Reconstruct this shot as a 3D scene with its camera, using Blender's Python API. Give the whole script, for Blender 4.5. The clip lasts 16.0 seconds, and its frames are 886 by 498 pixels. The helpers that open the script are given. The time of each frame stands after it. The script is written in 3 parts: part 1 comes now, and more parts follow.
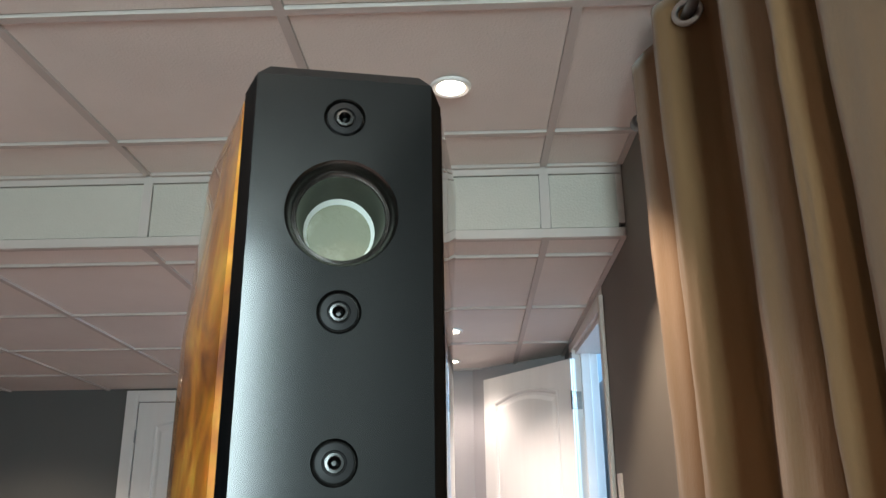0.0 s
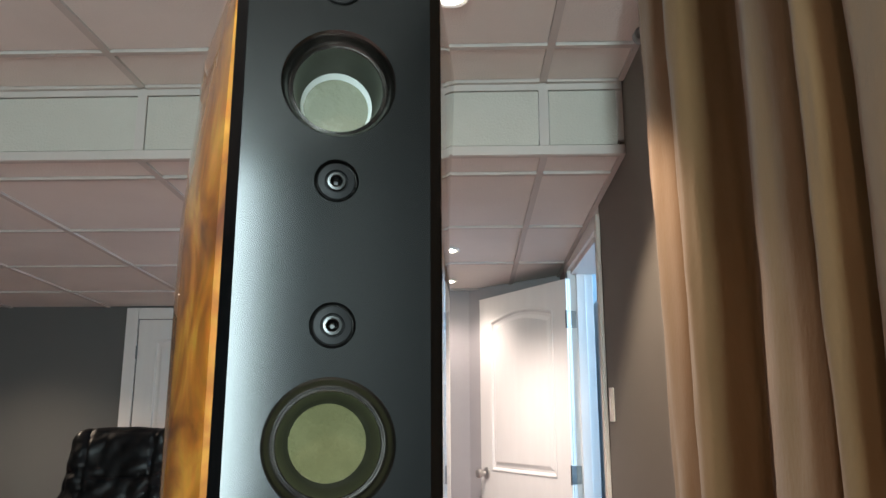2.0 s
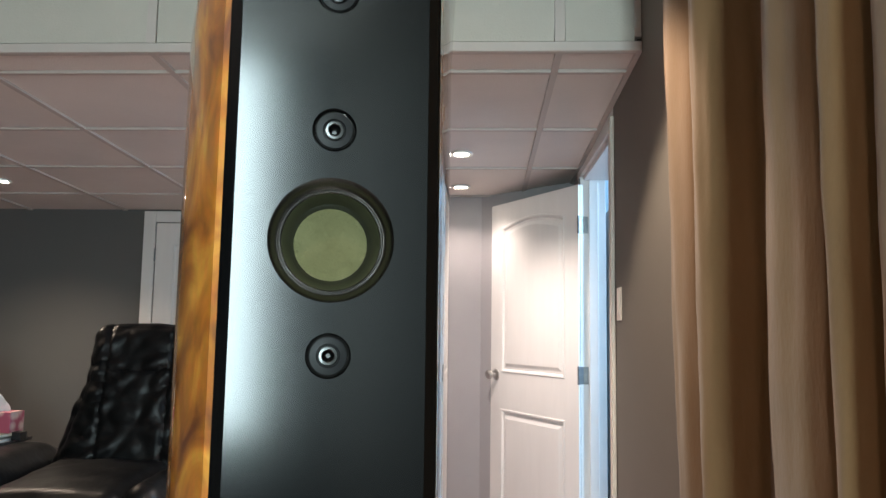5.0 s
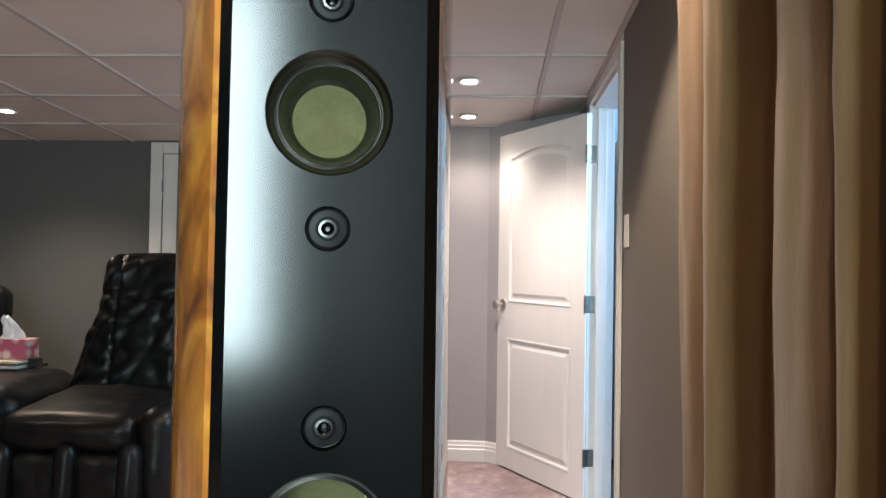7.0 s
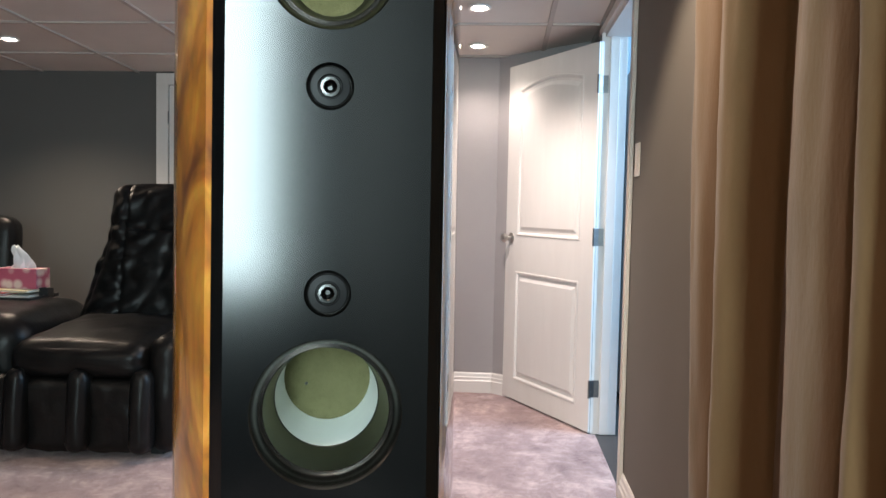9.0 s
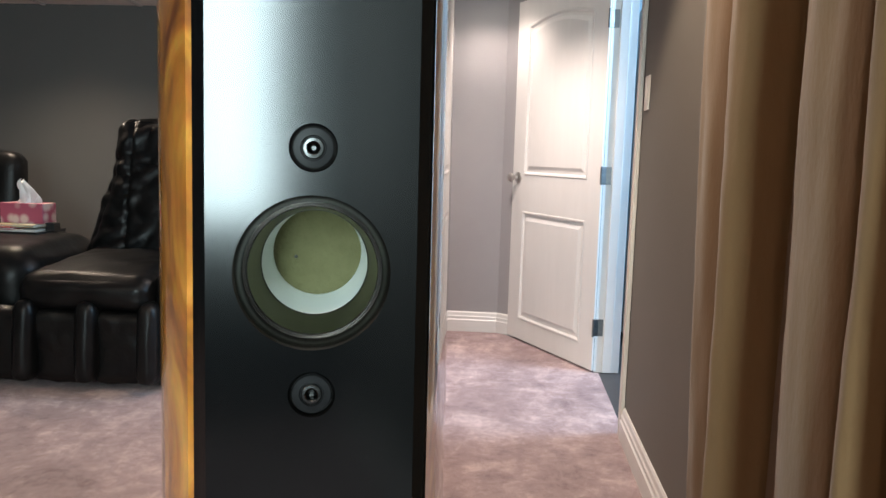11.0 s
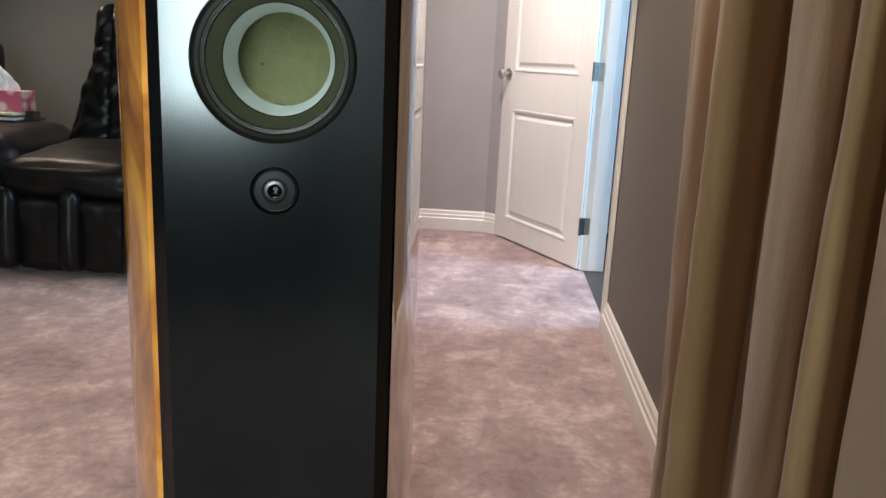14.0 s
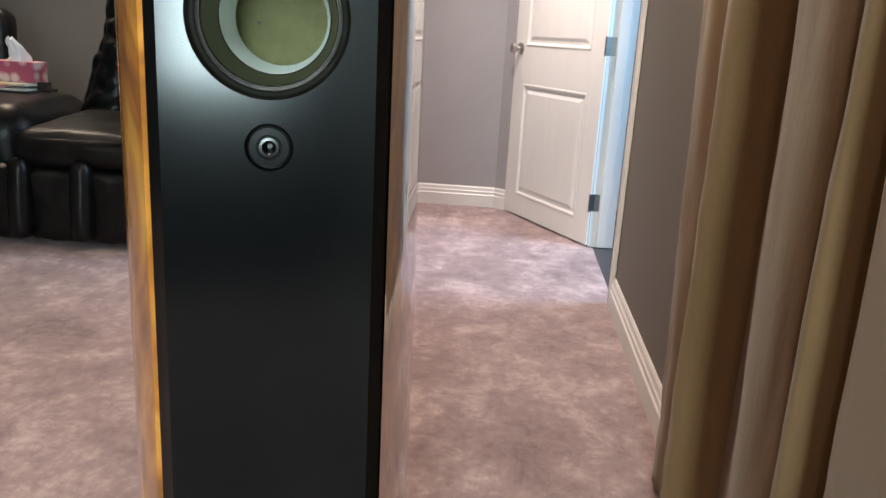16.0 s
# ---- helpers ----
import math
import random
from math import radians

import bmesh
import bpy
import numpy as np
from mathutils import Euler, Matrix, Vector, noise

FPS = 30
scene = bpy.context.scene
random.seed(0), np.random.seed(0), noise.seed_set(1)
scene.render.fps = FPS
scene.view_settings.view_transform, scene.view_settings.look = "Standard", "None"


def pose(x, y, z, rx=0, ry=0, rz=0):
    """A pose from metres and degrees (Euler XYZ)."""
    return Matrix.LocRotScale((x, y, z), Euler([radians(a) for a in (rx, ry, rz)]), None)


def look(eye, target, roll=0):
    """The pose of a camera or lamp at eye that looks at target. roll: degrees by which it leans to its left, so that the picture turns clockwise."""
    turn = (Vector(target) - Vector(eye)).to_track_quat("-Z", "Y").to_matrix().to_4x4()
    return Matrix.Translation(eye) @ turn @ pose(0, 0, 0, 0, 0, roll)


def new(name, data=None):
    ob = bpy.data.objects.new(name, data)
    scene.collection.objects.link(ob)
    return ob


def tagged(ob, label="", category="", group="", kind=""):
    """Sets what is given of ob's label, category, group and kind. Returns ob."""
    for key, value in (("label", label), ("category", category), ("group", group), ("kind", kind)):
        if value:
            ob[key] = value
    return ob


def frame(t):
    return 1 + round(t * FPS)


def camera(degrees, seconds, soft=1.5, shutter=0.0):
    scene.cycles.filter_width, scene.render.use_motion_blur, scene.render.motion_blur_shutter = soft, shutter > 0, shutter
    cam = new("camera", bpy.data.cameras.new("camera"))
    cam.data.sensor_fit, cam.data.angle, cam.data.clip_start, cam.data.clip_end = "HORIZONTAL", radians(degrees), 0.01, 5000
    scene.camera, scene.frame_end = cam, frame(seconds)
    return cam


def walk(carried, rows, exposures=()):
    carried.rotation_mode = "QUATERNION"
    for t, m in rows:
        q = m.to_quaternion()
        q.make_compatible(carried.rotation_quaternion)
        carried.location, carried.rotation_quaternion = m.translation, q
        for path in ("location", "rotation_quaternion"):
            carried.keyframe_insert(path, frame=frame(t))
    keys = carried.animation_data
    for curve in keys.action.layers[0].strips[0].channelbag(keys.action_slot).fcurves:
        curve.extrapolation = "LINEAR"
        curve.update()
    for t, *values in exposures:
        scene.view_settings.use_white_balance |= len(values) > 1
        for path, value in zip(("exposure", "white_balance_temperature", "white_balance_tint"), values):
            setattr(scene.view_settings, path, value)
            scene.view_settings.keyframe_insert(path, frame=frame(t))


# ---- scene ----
cam = camera(59.5, 16.0)
PATH = [
    (0, (0.326, 0.502, 1.345), (0.262, 2.409, 1.946), -0.6),
    (0.5, (0.331, 0.5, 1.336), (0.255, 2.421, 1.885), -0.3),
    (1, (0.331, 0.506, 1.328), (0.263, 2.438, 1.84), -0.2),
    (1.5, (0.327, 0.512, 1.318), (0.265, 2.458, 1.773), 0.1),
    (2, (0.326, 0.507, 1.311), (0.266, 2.462, 1.728), -0.1),
    (2.5, (0.331, 0.493, 1.3), (0.263, 2.456, 1.677), -0.1),
    (3, (0.332, 0.479, 1.285), (0.259, 2.449, 1.623), 0.3),
    (3.5, (0.332, 0.483, 1.274), (0.255, 2.459, 1.577), 0.3),
    (4, (0.336, 0.485, 1.262), (0.252, 2.467, 1.518), 0.4),
    (4.2, (0.337, 0.489, 1.257), (0.251, 2.472, 1.504), 0.5),
    (6.3, (0.342, 0.495, 1.224), (0.232, 2.489, 1.334), 1.1),
    (6.5, (0.344, 0.492, 1.221), (0.234, 2.487, 1.315), 0.9),
    (7, (0.344, 0.498, 1.203), (0.226, 2.494, 1.246), 0.9),
    (7.5, (0.343, 0.503, 1.188), (0.213, 2.499, 1.178), 1.1),
    (8, (0.343, 0.509, 1.177), (0.217, 2.504, 1.131), 1.3),
    (8.5, (0.343, 0.513, 1.167), (0.218, 2.508, 1.086), 1.4),
    (9, (0.344, 0.516, 1.157), (0.208, 2.508, 1.047), 1.2),
    (9.5, (0.349, 0.517, 1.141), (0.193, 2.506, 0.99), 1.3),
    (9.7, (0.35, 0.521, 1.134), (0.19, 2.507, 0.966), 1.3),
    (12, (0.357, 0.532, 1.083), (0.223, 2.503, 0.771), 2.1),
    (12.5, (0.359, 0.536, 1.069), (0.233, 2.5, 0.709), 2.2),
    (13, (0.364, 0.538, 1.058), (0.239, 2.495, 0.663), 2.2),
    (13.5, (0.368, 0.537, 1.048), (0.243, 2.485, 0.614), 2.2),
    (14, (0.368, 0.535, 1.039), (0.255, 2.474, 0.565), 2.8),
    (14.5, (0.369, 0.535, 1.026), (0.26, 2.461, 0.498), 3.3),
    (15, (0.373, 0.535, 1.017), (0.255, 2.453, 0.463), 3.4),
    (15.5, (0.377, 0.53, 1.018), (0.254, 2.447, 0.459), 3.5),
    (16, (0.38, 0.529, 1.03), (0.242, 2.452, 0.497), 3.2),
]
walk(cam, [(t, look(eye, target, roll)) for t, eye, target, roll in PATH])

# ---- light ----
world = bpy.data.worlds.new("world")
scene.world = world
world.use_nodes = True
world.node_tree.nodes["Background"].inputs[0].default_value = (0.6, 0.7, 0.9, 1)
world.node_tree.nodes["Background"].inputs[1].default_value = 0.02
scene.view_settings.exposure = 1.0

WARM = (1.0, 0.80, 0.62)
HALL = (1.0, 0.85, 0.78)


def area(name, m, sx, sy, watts, colour):
    lamp = bpy.data.lights.new(name, "AREA")
    lamp.shape, lamp.size, lamp.size_y, lamp.energy, lamp.color = "RECTANGLE", sx, sy, watts, colour
    ob = new(name, lamp)
    ob.matrix_world = m
    return ob


def spot(name, x, y, z, watts, colour, angle=120, blend=0.7, radius=0.035):
    lamp = bpy.data.lights.new(name, "SPOT")
    lamp.energy, lamp.color, lamp.spot_size, lamp.spot_blend, lamp.shadow_soft_size = watts, colour, radians(angle), blend, radius
    ob = new(name, lamp)
    ob.matrix_world = pose(x, y, z)
    return ob


# ---- materials ----
def material(name, colour, rough=0.6, metal=0.0, second=None, scale=4.0, detail=6.0, contrast=(0.35, 0.65), bump=0.0, bump_scale=80.0,
             stretch=(1, 1, 1), coat=0.0, spec=0.5, emit=None, strength=0.0, rough_var=0.0, sheen=0.0, bump_dist=0.004, noise_rough=0.62):
    """Principled surface: colour varied between two tones by a noise, fine relief by another."""
    mat = bpy.data.materials.new(name)
    mat.use_nodes = True
    nt = mat.node_tree
    p = nt.nodes["Principled BSDF"]
    p.inputs["Base Color"].default_value = (*colour, 1)
    p.inputs["Roughness"].default_value = rough
    p.inputs["Metallic"].default_value = metal
    p.inputs["Coat Weight"].default_value = coat
    p.inputs["Coat Roughness"].default_value = 0.03
    p.inputs["Specular IOR Level"].default_value = spec
    p.inputs["Sheen Weight"].default_value = sheen
    co = nt.nodes.new("ShaderNodeTexCoord")
    mp = nt.nodes.new("ShaderNodeMapping")
    mp.inputs["Scale"].default_value = stretch
    nt.links.new(co.outputs["Object"], mp.inputs["Vector"])
    if second:
        n = nt.nodes.new("ShaderNodeTexNoise")
        n.inputs["Scale"].default_value, n.inputs["Detail"].default_value = scale, detail
        n.inputs["Roughness"].default_value = noise_rough
        r = nt.nodes.new("ShaderNodeValToRGB")
        r.color_ramp.elements[0].position, r.color_ramp.elements[1].position = contrast
        r.color_ramp.elements[0].color, r.color_ramp.elements[1].color = (*colour, 1), (*second, 1)
        nt.links.new(mp.outputs["Vector"], n.inputs["Vector"])
        nt.links.new(n.outputs["Fac"], r.inputs["Fac"])
        nt.links.new(r.outputs["Color"], p.inputs["Base Color"])
        if rough_var:
            m = nt.nodes.new("ShaderNodeMapRange")
            m.inputs["To Min"].default_value, m.inputs["To Max"].default_value = rough - rough_var, rough + rough_var
            nt.links.new(n.outputs["Fac"], m.inputs["Value"])
            nt.links.new(m.outputs["Result"], p.inputs["Roughness"])
    if bump:
        b = nt.nodes.new("ShaderNodeBump")
        b.inputs["Strength"].default_value, b.inputs["Distance"].default_value = bump, bump_dist
        n = nt.nodes.new("ShaderNodeTexNoise")
        n.inputs["Scale"].default_value, n.inputs["Detail"].default_value = bump_scale, 4
        nt.links.new(mp.outputs["Vector"], n.inputs["Vector"])
        nt.links.new(n.outputs["Fac"], b.inputs["Height"])
        nt.links.new(b.outputs["Normal"], p.inputs["Normal"])
    if emit:
        p.inputs["Emission Color"].default_value = (*emit, 1)
        p.inputs["Emission Strength"].default_value = strength
    return mat


M = dict(
    tile=material("ceiling tile", (0.66, 0.61, 0.565), 0.9, second=(0.71, 0.66, 0.61), scale=2.0, bump=0.5, bump_scale=140),
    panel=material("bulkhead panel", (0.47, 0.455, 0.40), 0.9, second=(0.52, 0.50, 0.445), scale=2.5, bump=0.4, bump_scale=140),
    tbar=material("white painted grid", (0.52, 0.475, 0.44), 0.6, second=(0.49, 0.445, 0.41), scale=5),
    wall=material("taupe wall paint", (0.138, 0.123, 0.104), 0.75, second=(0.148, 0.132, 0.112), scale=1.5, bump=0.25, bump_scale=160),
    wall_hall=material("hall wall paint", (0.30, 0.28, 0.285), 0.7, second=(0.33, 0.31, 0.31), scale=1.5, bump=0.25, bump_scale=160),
    wall_dark=material("charcoal wall paint", (0.098, 0.096, 0.092), 0.75, second=(0.106, 0.104, 0.099), scale=1.2, bump=0.25, bump_scale=160),
    trim=material("white trim paint", (0.72, 0.69, 0.66), 0.35, second=(0.68, 0.65, 0.62), scale=6, bump=0.05, bump_scale=40),
    casing=material("cream casing paint", (0.64, 0.58, 0.51), 0.4, second=(0.58, 0.52, 0.46), scale=7),
    door=material("white door paint", (0.74, 0.71, 0.68), 0.38, second=(0.71, 0.68, 0.65), scale=5, bump=0.12, bump_scale=60, stretch=(3, 3, 0.5)),
    steel=material("brushed nickel", (0.62, 0.60, 0.57), 0.28, 1.0, second=(0.5, 0.48, 0.46), scale=30),
    dark_steel=material("dark hinge steel", (0.20, 0.20, 0.20), 0.4, 1.0, second=(0.15, 0.15, 0.15), scale=40),
    tilefloor=material("dark floor tile", (0.035, 0.032, 0.032), 0.6, second=(0.05, 0.046, 0.046), scale=4),
    leather=material("black leather", (0.0035, 0.0035, 0.0038), 0.38, second=(0.006, 0.006, 0.006), scale=9, bump=0.35, bump_scale=46, spec=0.22, rough_var=0.07),
    curtain=material("tan curtain cloth", (0.156, 0.087, 0.038), 0.85, second=(0.180, 0.105, 0.049), scale=9, contrast=(0.25, 0.75), bump=0.15, bump_scale=160, stretch=(1, 1, 0.3), sheen=0.2, spec=0.15),
    baffle=material("satin black lacquer", (0.0016, 0.0019, 0.0022), 0.15, spec=0.27),
    ring=material("black anodised ring", (0.10, 0.094, 0.089), 0.27, 1.0, second=(0.12, 0.112, 0.105), scale=50),
    sleeve=material("grey sleeve", (0.105, 0.11, 0.105), 0.32, 1.0, second=(0.125, 0.13, 0.125), scale=40),
    bolt=material("black steel bolt", (0.006, 0.006, 0.0065), 0.36, 0.0, second=(0.010, 0.010, 0.0105), scale=60, spec=0.08),
    socket=material("bright bolt socket", (0.045, 0.045, 0.045), 0.25, 1.0),
    tube=material("grey-green tube lining", (0.80, 0.83, 0.80), 0.5, second=(0.74, 0.78, 0.75), scale=20),
    felt=material("olive damping felt", (0.080, 0.075, 0.028), 0.95, second=(0.105, 0.099, 0.042), scale=40, bump=0.6, bump_scale=160),
    pale_felt=material("pale damping felt", (0.13, 0.13, 0.088), 0.7, second=(0.27, 0.27, 0.22), scale=30, contrast=(0.46, 0.72), bump=0.5, bump_scale=120),
    plastic=material("ivory plastic", (0.70, 0.64, 0.56), 0.35),
    paper=material("white tissue paper", (0.85, 0.84, 0.83), 0.9, bump=0.2, bump_scale=30),
    black=material("black plastic", (0.015, 0.015, 0.016), 0.45, second=(0.02, 0.02, 0.021), scale=20),
    white_book=material("white paper cover", (0.70, 0.68, 0.64), 0.6, second=(0.6, 0.58, 0.55), scale=14),
    yellow_book=material("yellow paper cover", (0.66, 0.52, 0.20), 0.55, second=(0.6, 0.56, 0.45), scale=10),
    red_book=material("red cover", (0.42, 0.04, 0.05), 0.45),
    blue_wall=material("pale blue wall", (0.40, 0.52, 0.60), 0.7, second=(0.36, 0.48, 0.56), scale=2),
    pot_trim=material("white lamp trim", (0.78, 0.76, 0.72), 0.3),
    bulb=material("lit lamp glass", (1, 1, 1), 0.3, emit=(1.0, 0.90, 0.78), strength=40.0),
    pane=material("bright window pane", (1, 1, 1), 0.3, emit=(0.80, 0.92, 1.0), strength=1.2),
)


def wood_material():
    """Amber figured veneer under clear gloss lacquer."""
    mat = bpy.data.materials.new("amber burl veneer")
    mat.use_nodes = True
    nt = mat.node_tree
    p = nt.nodes["Principled BSDF"]
    p.inputs["Roughness"].default_value = 0.35
    p.inputs["Coat Weight"].default_value = 1.0
    p.inputs["Coat Roughness"].default_value = 0.015
    co = nt.nodes.new("ShaderNodeTexCoord")
    mp = nt.nodes.new("ShaderNodeMapping")
    mp.inputs["Scale"].default_value = (11, 11, 6.5)
    n1 = nt.nodes.new("ShaderNodeTexNoise")
    n1.inputs["Scale"].default_value, n1.inputs["Detail"].default_value, n1.inputs["Distortion"].default_value = 1.6, 9, 2.2
    r = nt.nodes.new("ShaderNodeValToRGB")
    e = r.color_ramp.elements
    e[0].position, e[0].color = 0.28, (0.13, 0.030, 0.004, 1)
    e[1].position, e[1].color = 0.72, (0.70, 0.33, 0.045, 1)
    mid = e.new(0.5)
    mid.color = (0.45, 0.155, 0.013, 1)
    n2 = nt.nodes.new("ShaderNodeTexNoise")
    n2.inputs["Scale"].default_value, n2.inputs["Detail"].default_value = 14, 6
    mx = nt.nodes.new("ShaderNodeMix")
    mx.data_type, mx.blend_type = "RGBA", "MULTIPLY"
    mx.inputs["Factor"].default_value = 0.45
    nt.links.new(co.outputs["Object"], mp.inputs["Vector"])
    nt.links.new(mp.outputs["Vector"], n1.inputs["Vector"])
    nt.links.new(mp.outputs["Vector"], n2.inputs["Vector"])
    nt.links.new(n1.outputs["Fac"], r.inputs["Fac"])
    nt.links.new(r.outputs["Color"], mx.inputs["A"])
    nt.links.new(n2.outputs["Color"], mx.inputs["B"])
    nt.links.new(mx.outputs["Result"], p.inputs["Base Color"])
    return mat


def tissue_material():
    """Pink printed card with pale petal shapes."""
    mat = material("pink printed card", (0.55, 0.16, 0.22), 0.5)
    nt = mat.node_tree
    p = nt.nodes["Principled BSDF"]
    co = nt.nodes.new("ShaderNodeTexCoord")
    v = nt.nodes.new("ShaderNodeTexVoronoi")
    v.inputs["Scale"].default_value = 16
    r = nt.nodes.new("ShaderNodeValToRGB")
    e = r.color_ramp.elements
    e[0].position, e[0].color = 0.25, (0.80, 0.62, 0.58, 1)
    e[1].position, e[1].color = 0.55, (0.50, 0.11, 0.18, 1)
    nt.links.new(co.outputs["Object"], v.inputs["Vector"])
    nt.links.new(v.outputs["Distance"], r.inputs["Fac"])
    nt.links.new(r.outputs["Color"], p.inputs["Base Color"])
    return mat


def carpet_material():
    """Cut-pile carpet: broad worn patches, brushed streaks and a fine tuft grain."""
    mat = bpy.data.materials.new("mauve carpet")
    mat.use_nodes = True
    nt = mat.node_tree
    p = nt.nodes["Principled BSDF"]
    p.inputs["Roughness"].default_value = 1.0
    p.inputs["Specular IOR Level"].default_value = 0.08
    p.inputs["Sheen Weight"].default_value = 0.25
    co = nt.nodes.new("ShaderNodeTexCoord")

    def layer(scale, detail, rough, warp, stretch=(1, 1, 1), turn=0.0):
        mp = nt.nodes.new("ShaderNodeMapping")
        mp.inputs["Scale"].default_value = stretch
        mp.inputs["Rotation"].default_value = (0, 0, radians(turn))
        n = nt.nodes.new("ShaderNodeTexNoise")
        n.inputs["Scale"].default_value, n.inputs["Detail"].default_value = scale, detail
        n.inputs["Roughness"].default_value, n.inputs["Distortion"].default_value = rough, warp
        nt.links.new(co.outputs["Object"], mp.inputs["Vector"])
        nt.links.new(mp.outputs["Vector"], n.inputs["Vector"])
        return n.outputs["Fac"]

    def mixed(a, b, f):
        m = nt.nodes.new("ShaderNodeMix")
        m.inputs["Factor"].default_value = f
        nt.links.new(a, m.inputs["A"])
        nt.links.new(b, m.inputs["B"])
        return m.outputs["Result"]

    patches = layer(3.2, 5, 0.6, 0.5)
    streaks = layer(7.0, 8, 0.7, 0.6, (2.4, 0.9, 1), 24)
    crumbs = layer(38.0, 6, 0.75, 0.0)
    tufts = layer(420.0, 2, 0.6, 0.0)
    mottle = layer(13.0, 10, 0.78, 0.3)
    tone = mixed(mixed(mixed(mixed(patches, streaks, 0.30), mottle, 0.40), crumbs, 0.16), tufts, 0.16)
    r = nt.nodes.new("ShaderNodeValToRGB")
    e = r.color_ramp.elements
    e[0].position, e[0].color = 0.40, (0.195, 0.122, 0.124, 1)
    e[1].position, e[1].color = 0.60, (0.70, 0.54, 0.525, 1)
    e.new(0.505).color = (0.375, 0.262, 0.260, 1)
    nt.links.new(tone, r.inputs["Fac"])
    nt.links.new(r.outputs["Color"], p.inputs["Base Color"])
    b = nt.nodes.new("ShaderNodeBump")
    b.inputs["Strength"].default_value, b.inputs["Distance"].default_value = 0.9, 0.008
    nt.links.new(mixed(crumbs, tufts, 0.6), b.inputs["Height"])
    nt.links.new(b.outputs["Normal"], p.inputs["Normal"])
    return mat


M["carpet"] = carpet_material()
M["wood"] = wood_material()
M["tissue"] = tissue_material()


# ---- mesh helpers ----
def link(name, bm, mats, parent=None, smooth=False):
    me = bpy.data.meshes.new(name)
    bm.normal_update()
    bm.to_mesh(me)
    bm.free()
    for m in (mats if isinstance(mats, (list, tuple)) else [mats]):
        me.materials.append(m)
    if smooth:
        me.polygons.foreach_set("use_smooth", [True] * len(me.polygons))
        me.set_sharp_from_angle(angle=radians(38))
    ob = new(name, me)
    if parent:
        ob.parent = parent
    return ob


def part(name, bm, mat, parent, label="", smooth=False):
    ob = link(name, bm, mat, parent, smooth)
    return tagged(ob, label) if label else ob


def thing(name, label, category, m=None, group="", kind=""):
    ob = new(name)
    ob.empty_display_size = 0.05
    if m:
        ob.matrix_world = m
    return tagged(ob, label, category, group, kind)


def box(bm, x0, x1, y0, y1, z0, z1, mat=0, bevel=0.0):
    vs = [bm.verts.new((x, y, z)) for x in (x0, x1) for y in (y0, y1) for z in (z0, z1)]
    fs = [bm.faces.new([vs[i] for i in q]) for q in ((0, 1, 3, 2), (4, 6, 7, 5), (0, 4, 5, 1), (2, 3, 7, 6), (0, 2, 6, 4), (1, 5, 7, 3))]
    for f in fs:
        f.material_index = mat
    if bevel:
        es = {e for f in fs for e in f.edges}
        bmesh.ops.bevel(bm, geom=list(es), offset=bevel, segments=2, affect="EDGES", profile=0.6)


def boxed(*a, bevel=0.0):
    bm = bmesh.new()
    box(bm, *a, bevel=bevel)
    return bm


def lathe(bm, profile, segments=48, axis="y", centre=(0, 0, 0), mat=0, close=False):
    """Turn (radius, along) pairs round an axis."""
    rings = []
    for r, a in profile:
        ring = []
        for k in range(segments):
            c, s = math.cos(2 * math.pi * k / segments) * r, math.sin(2 * math.pi * k / segments) * r
            p = {"y": (c, a, s), "z": (c, s, a), "x": (a, c, s)}[axis]
            ring.append(bm.verts.new([p[i] + centre[i] for i in range(3)]))
        rings.append(ring)
    for i in range(len(rings) - 1):
        for k in range(segments):
            q = (k + 1) % segments
            bm.faces.new((rings[i][k], rings[i][q], rings[i + 1][q], rings[i + 1][k])).material_index = mat
    if close:
        bm.faces.new(rings[-1]).material_index = mat
    return rings


def padded(sx, sy, sz, r, n=12, puff=0.0, rough=0.0, freq=6.0, seed=0.0, shape=None):
    """A soft box about its centre: rounded edges, swelling faces and a wrinkled skin."""
    bm = bmesh.new()
    bmesh.ops.create_cube(bm, size=2)
    bmesh.ops.subdivide_edges(bm, edges=bm.edges[:], cuts=n, use_grid_fill=True)
    h = Vector((sx / 2, sy / 2, sz / 2))
    r = min(r, min(h) * 0.98)
    for v in bm.verts:
        c = v.co.copy()
        p = Vector([c[i] * h[i] for i in range(3)])
        core = Vector([max(-h[i] + r, min(h[i] - r, p[i])) for i in range(3)])
        d = p - core
        out = d.normalized() if d.length > 1e-6 else Vector((0, 0, 0))
        p = core + out * r
        swell = [(1 - c[(i + 1) % 3] ** 2) * (1 - c[(i + 2) % 3] ** 2) for i in range(3)]
        for i in range(3):
            if abs(c[i]) > 0.999:
                p[i] += math.copysign(puff * swell[i], c[i])
        if rough:
            q = p * freq + Vector((seed, seed * 1.7, seed * 0.3))
            w = noise.noise(q) * 0.6 + abs(noise.noise(q * 2.3)) * 0.7
            p += (out if out.length else Vector((0, -1, 0))) * rough * w
        if shape:
            p = shape(p)
        v.co = p
    return bm


# ---- the room's shell ----
XR = 0.865          # right wall
XL = -4.3           # left wall
YB = -1.9           # wall behind
YW = 5.83           # far wall of the room
YH = 5.32           # end wall of the hall
ZU = 2.42           # upper ceiling
T = 0.694           # ceiling module
YF = 3.00           # bulkhead face


def zlow(y):
    """Height of the lower ceiling, which falls a little towards the far wall."""
    return 2.166 - 0.0431 * (y - 3.0)


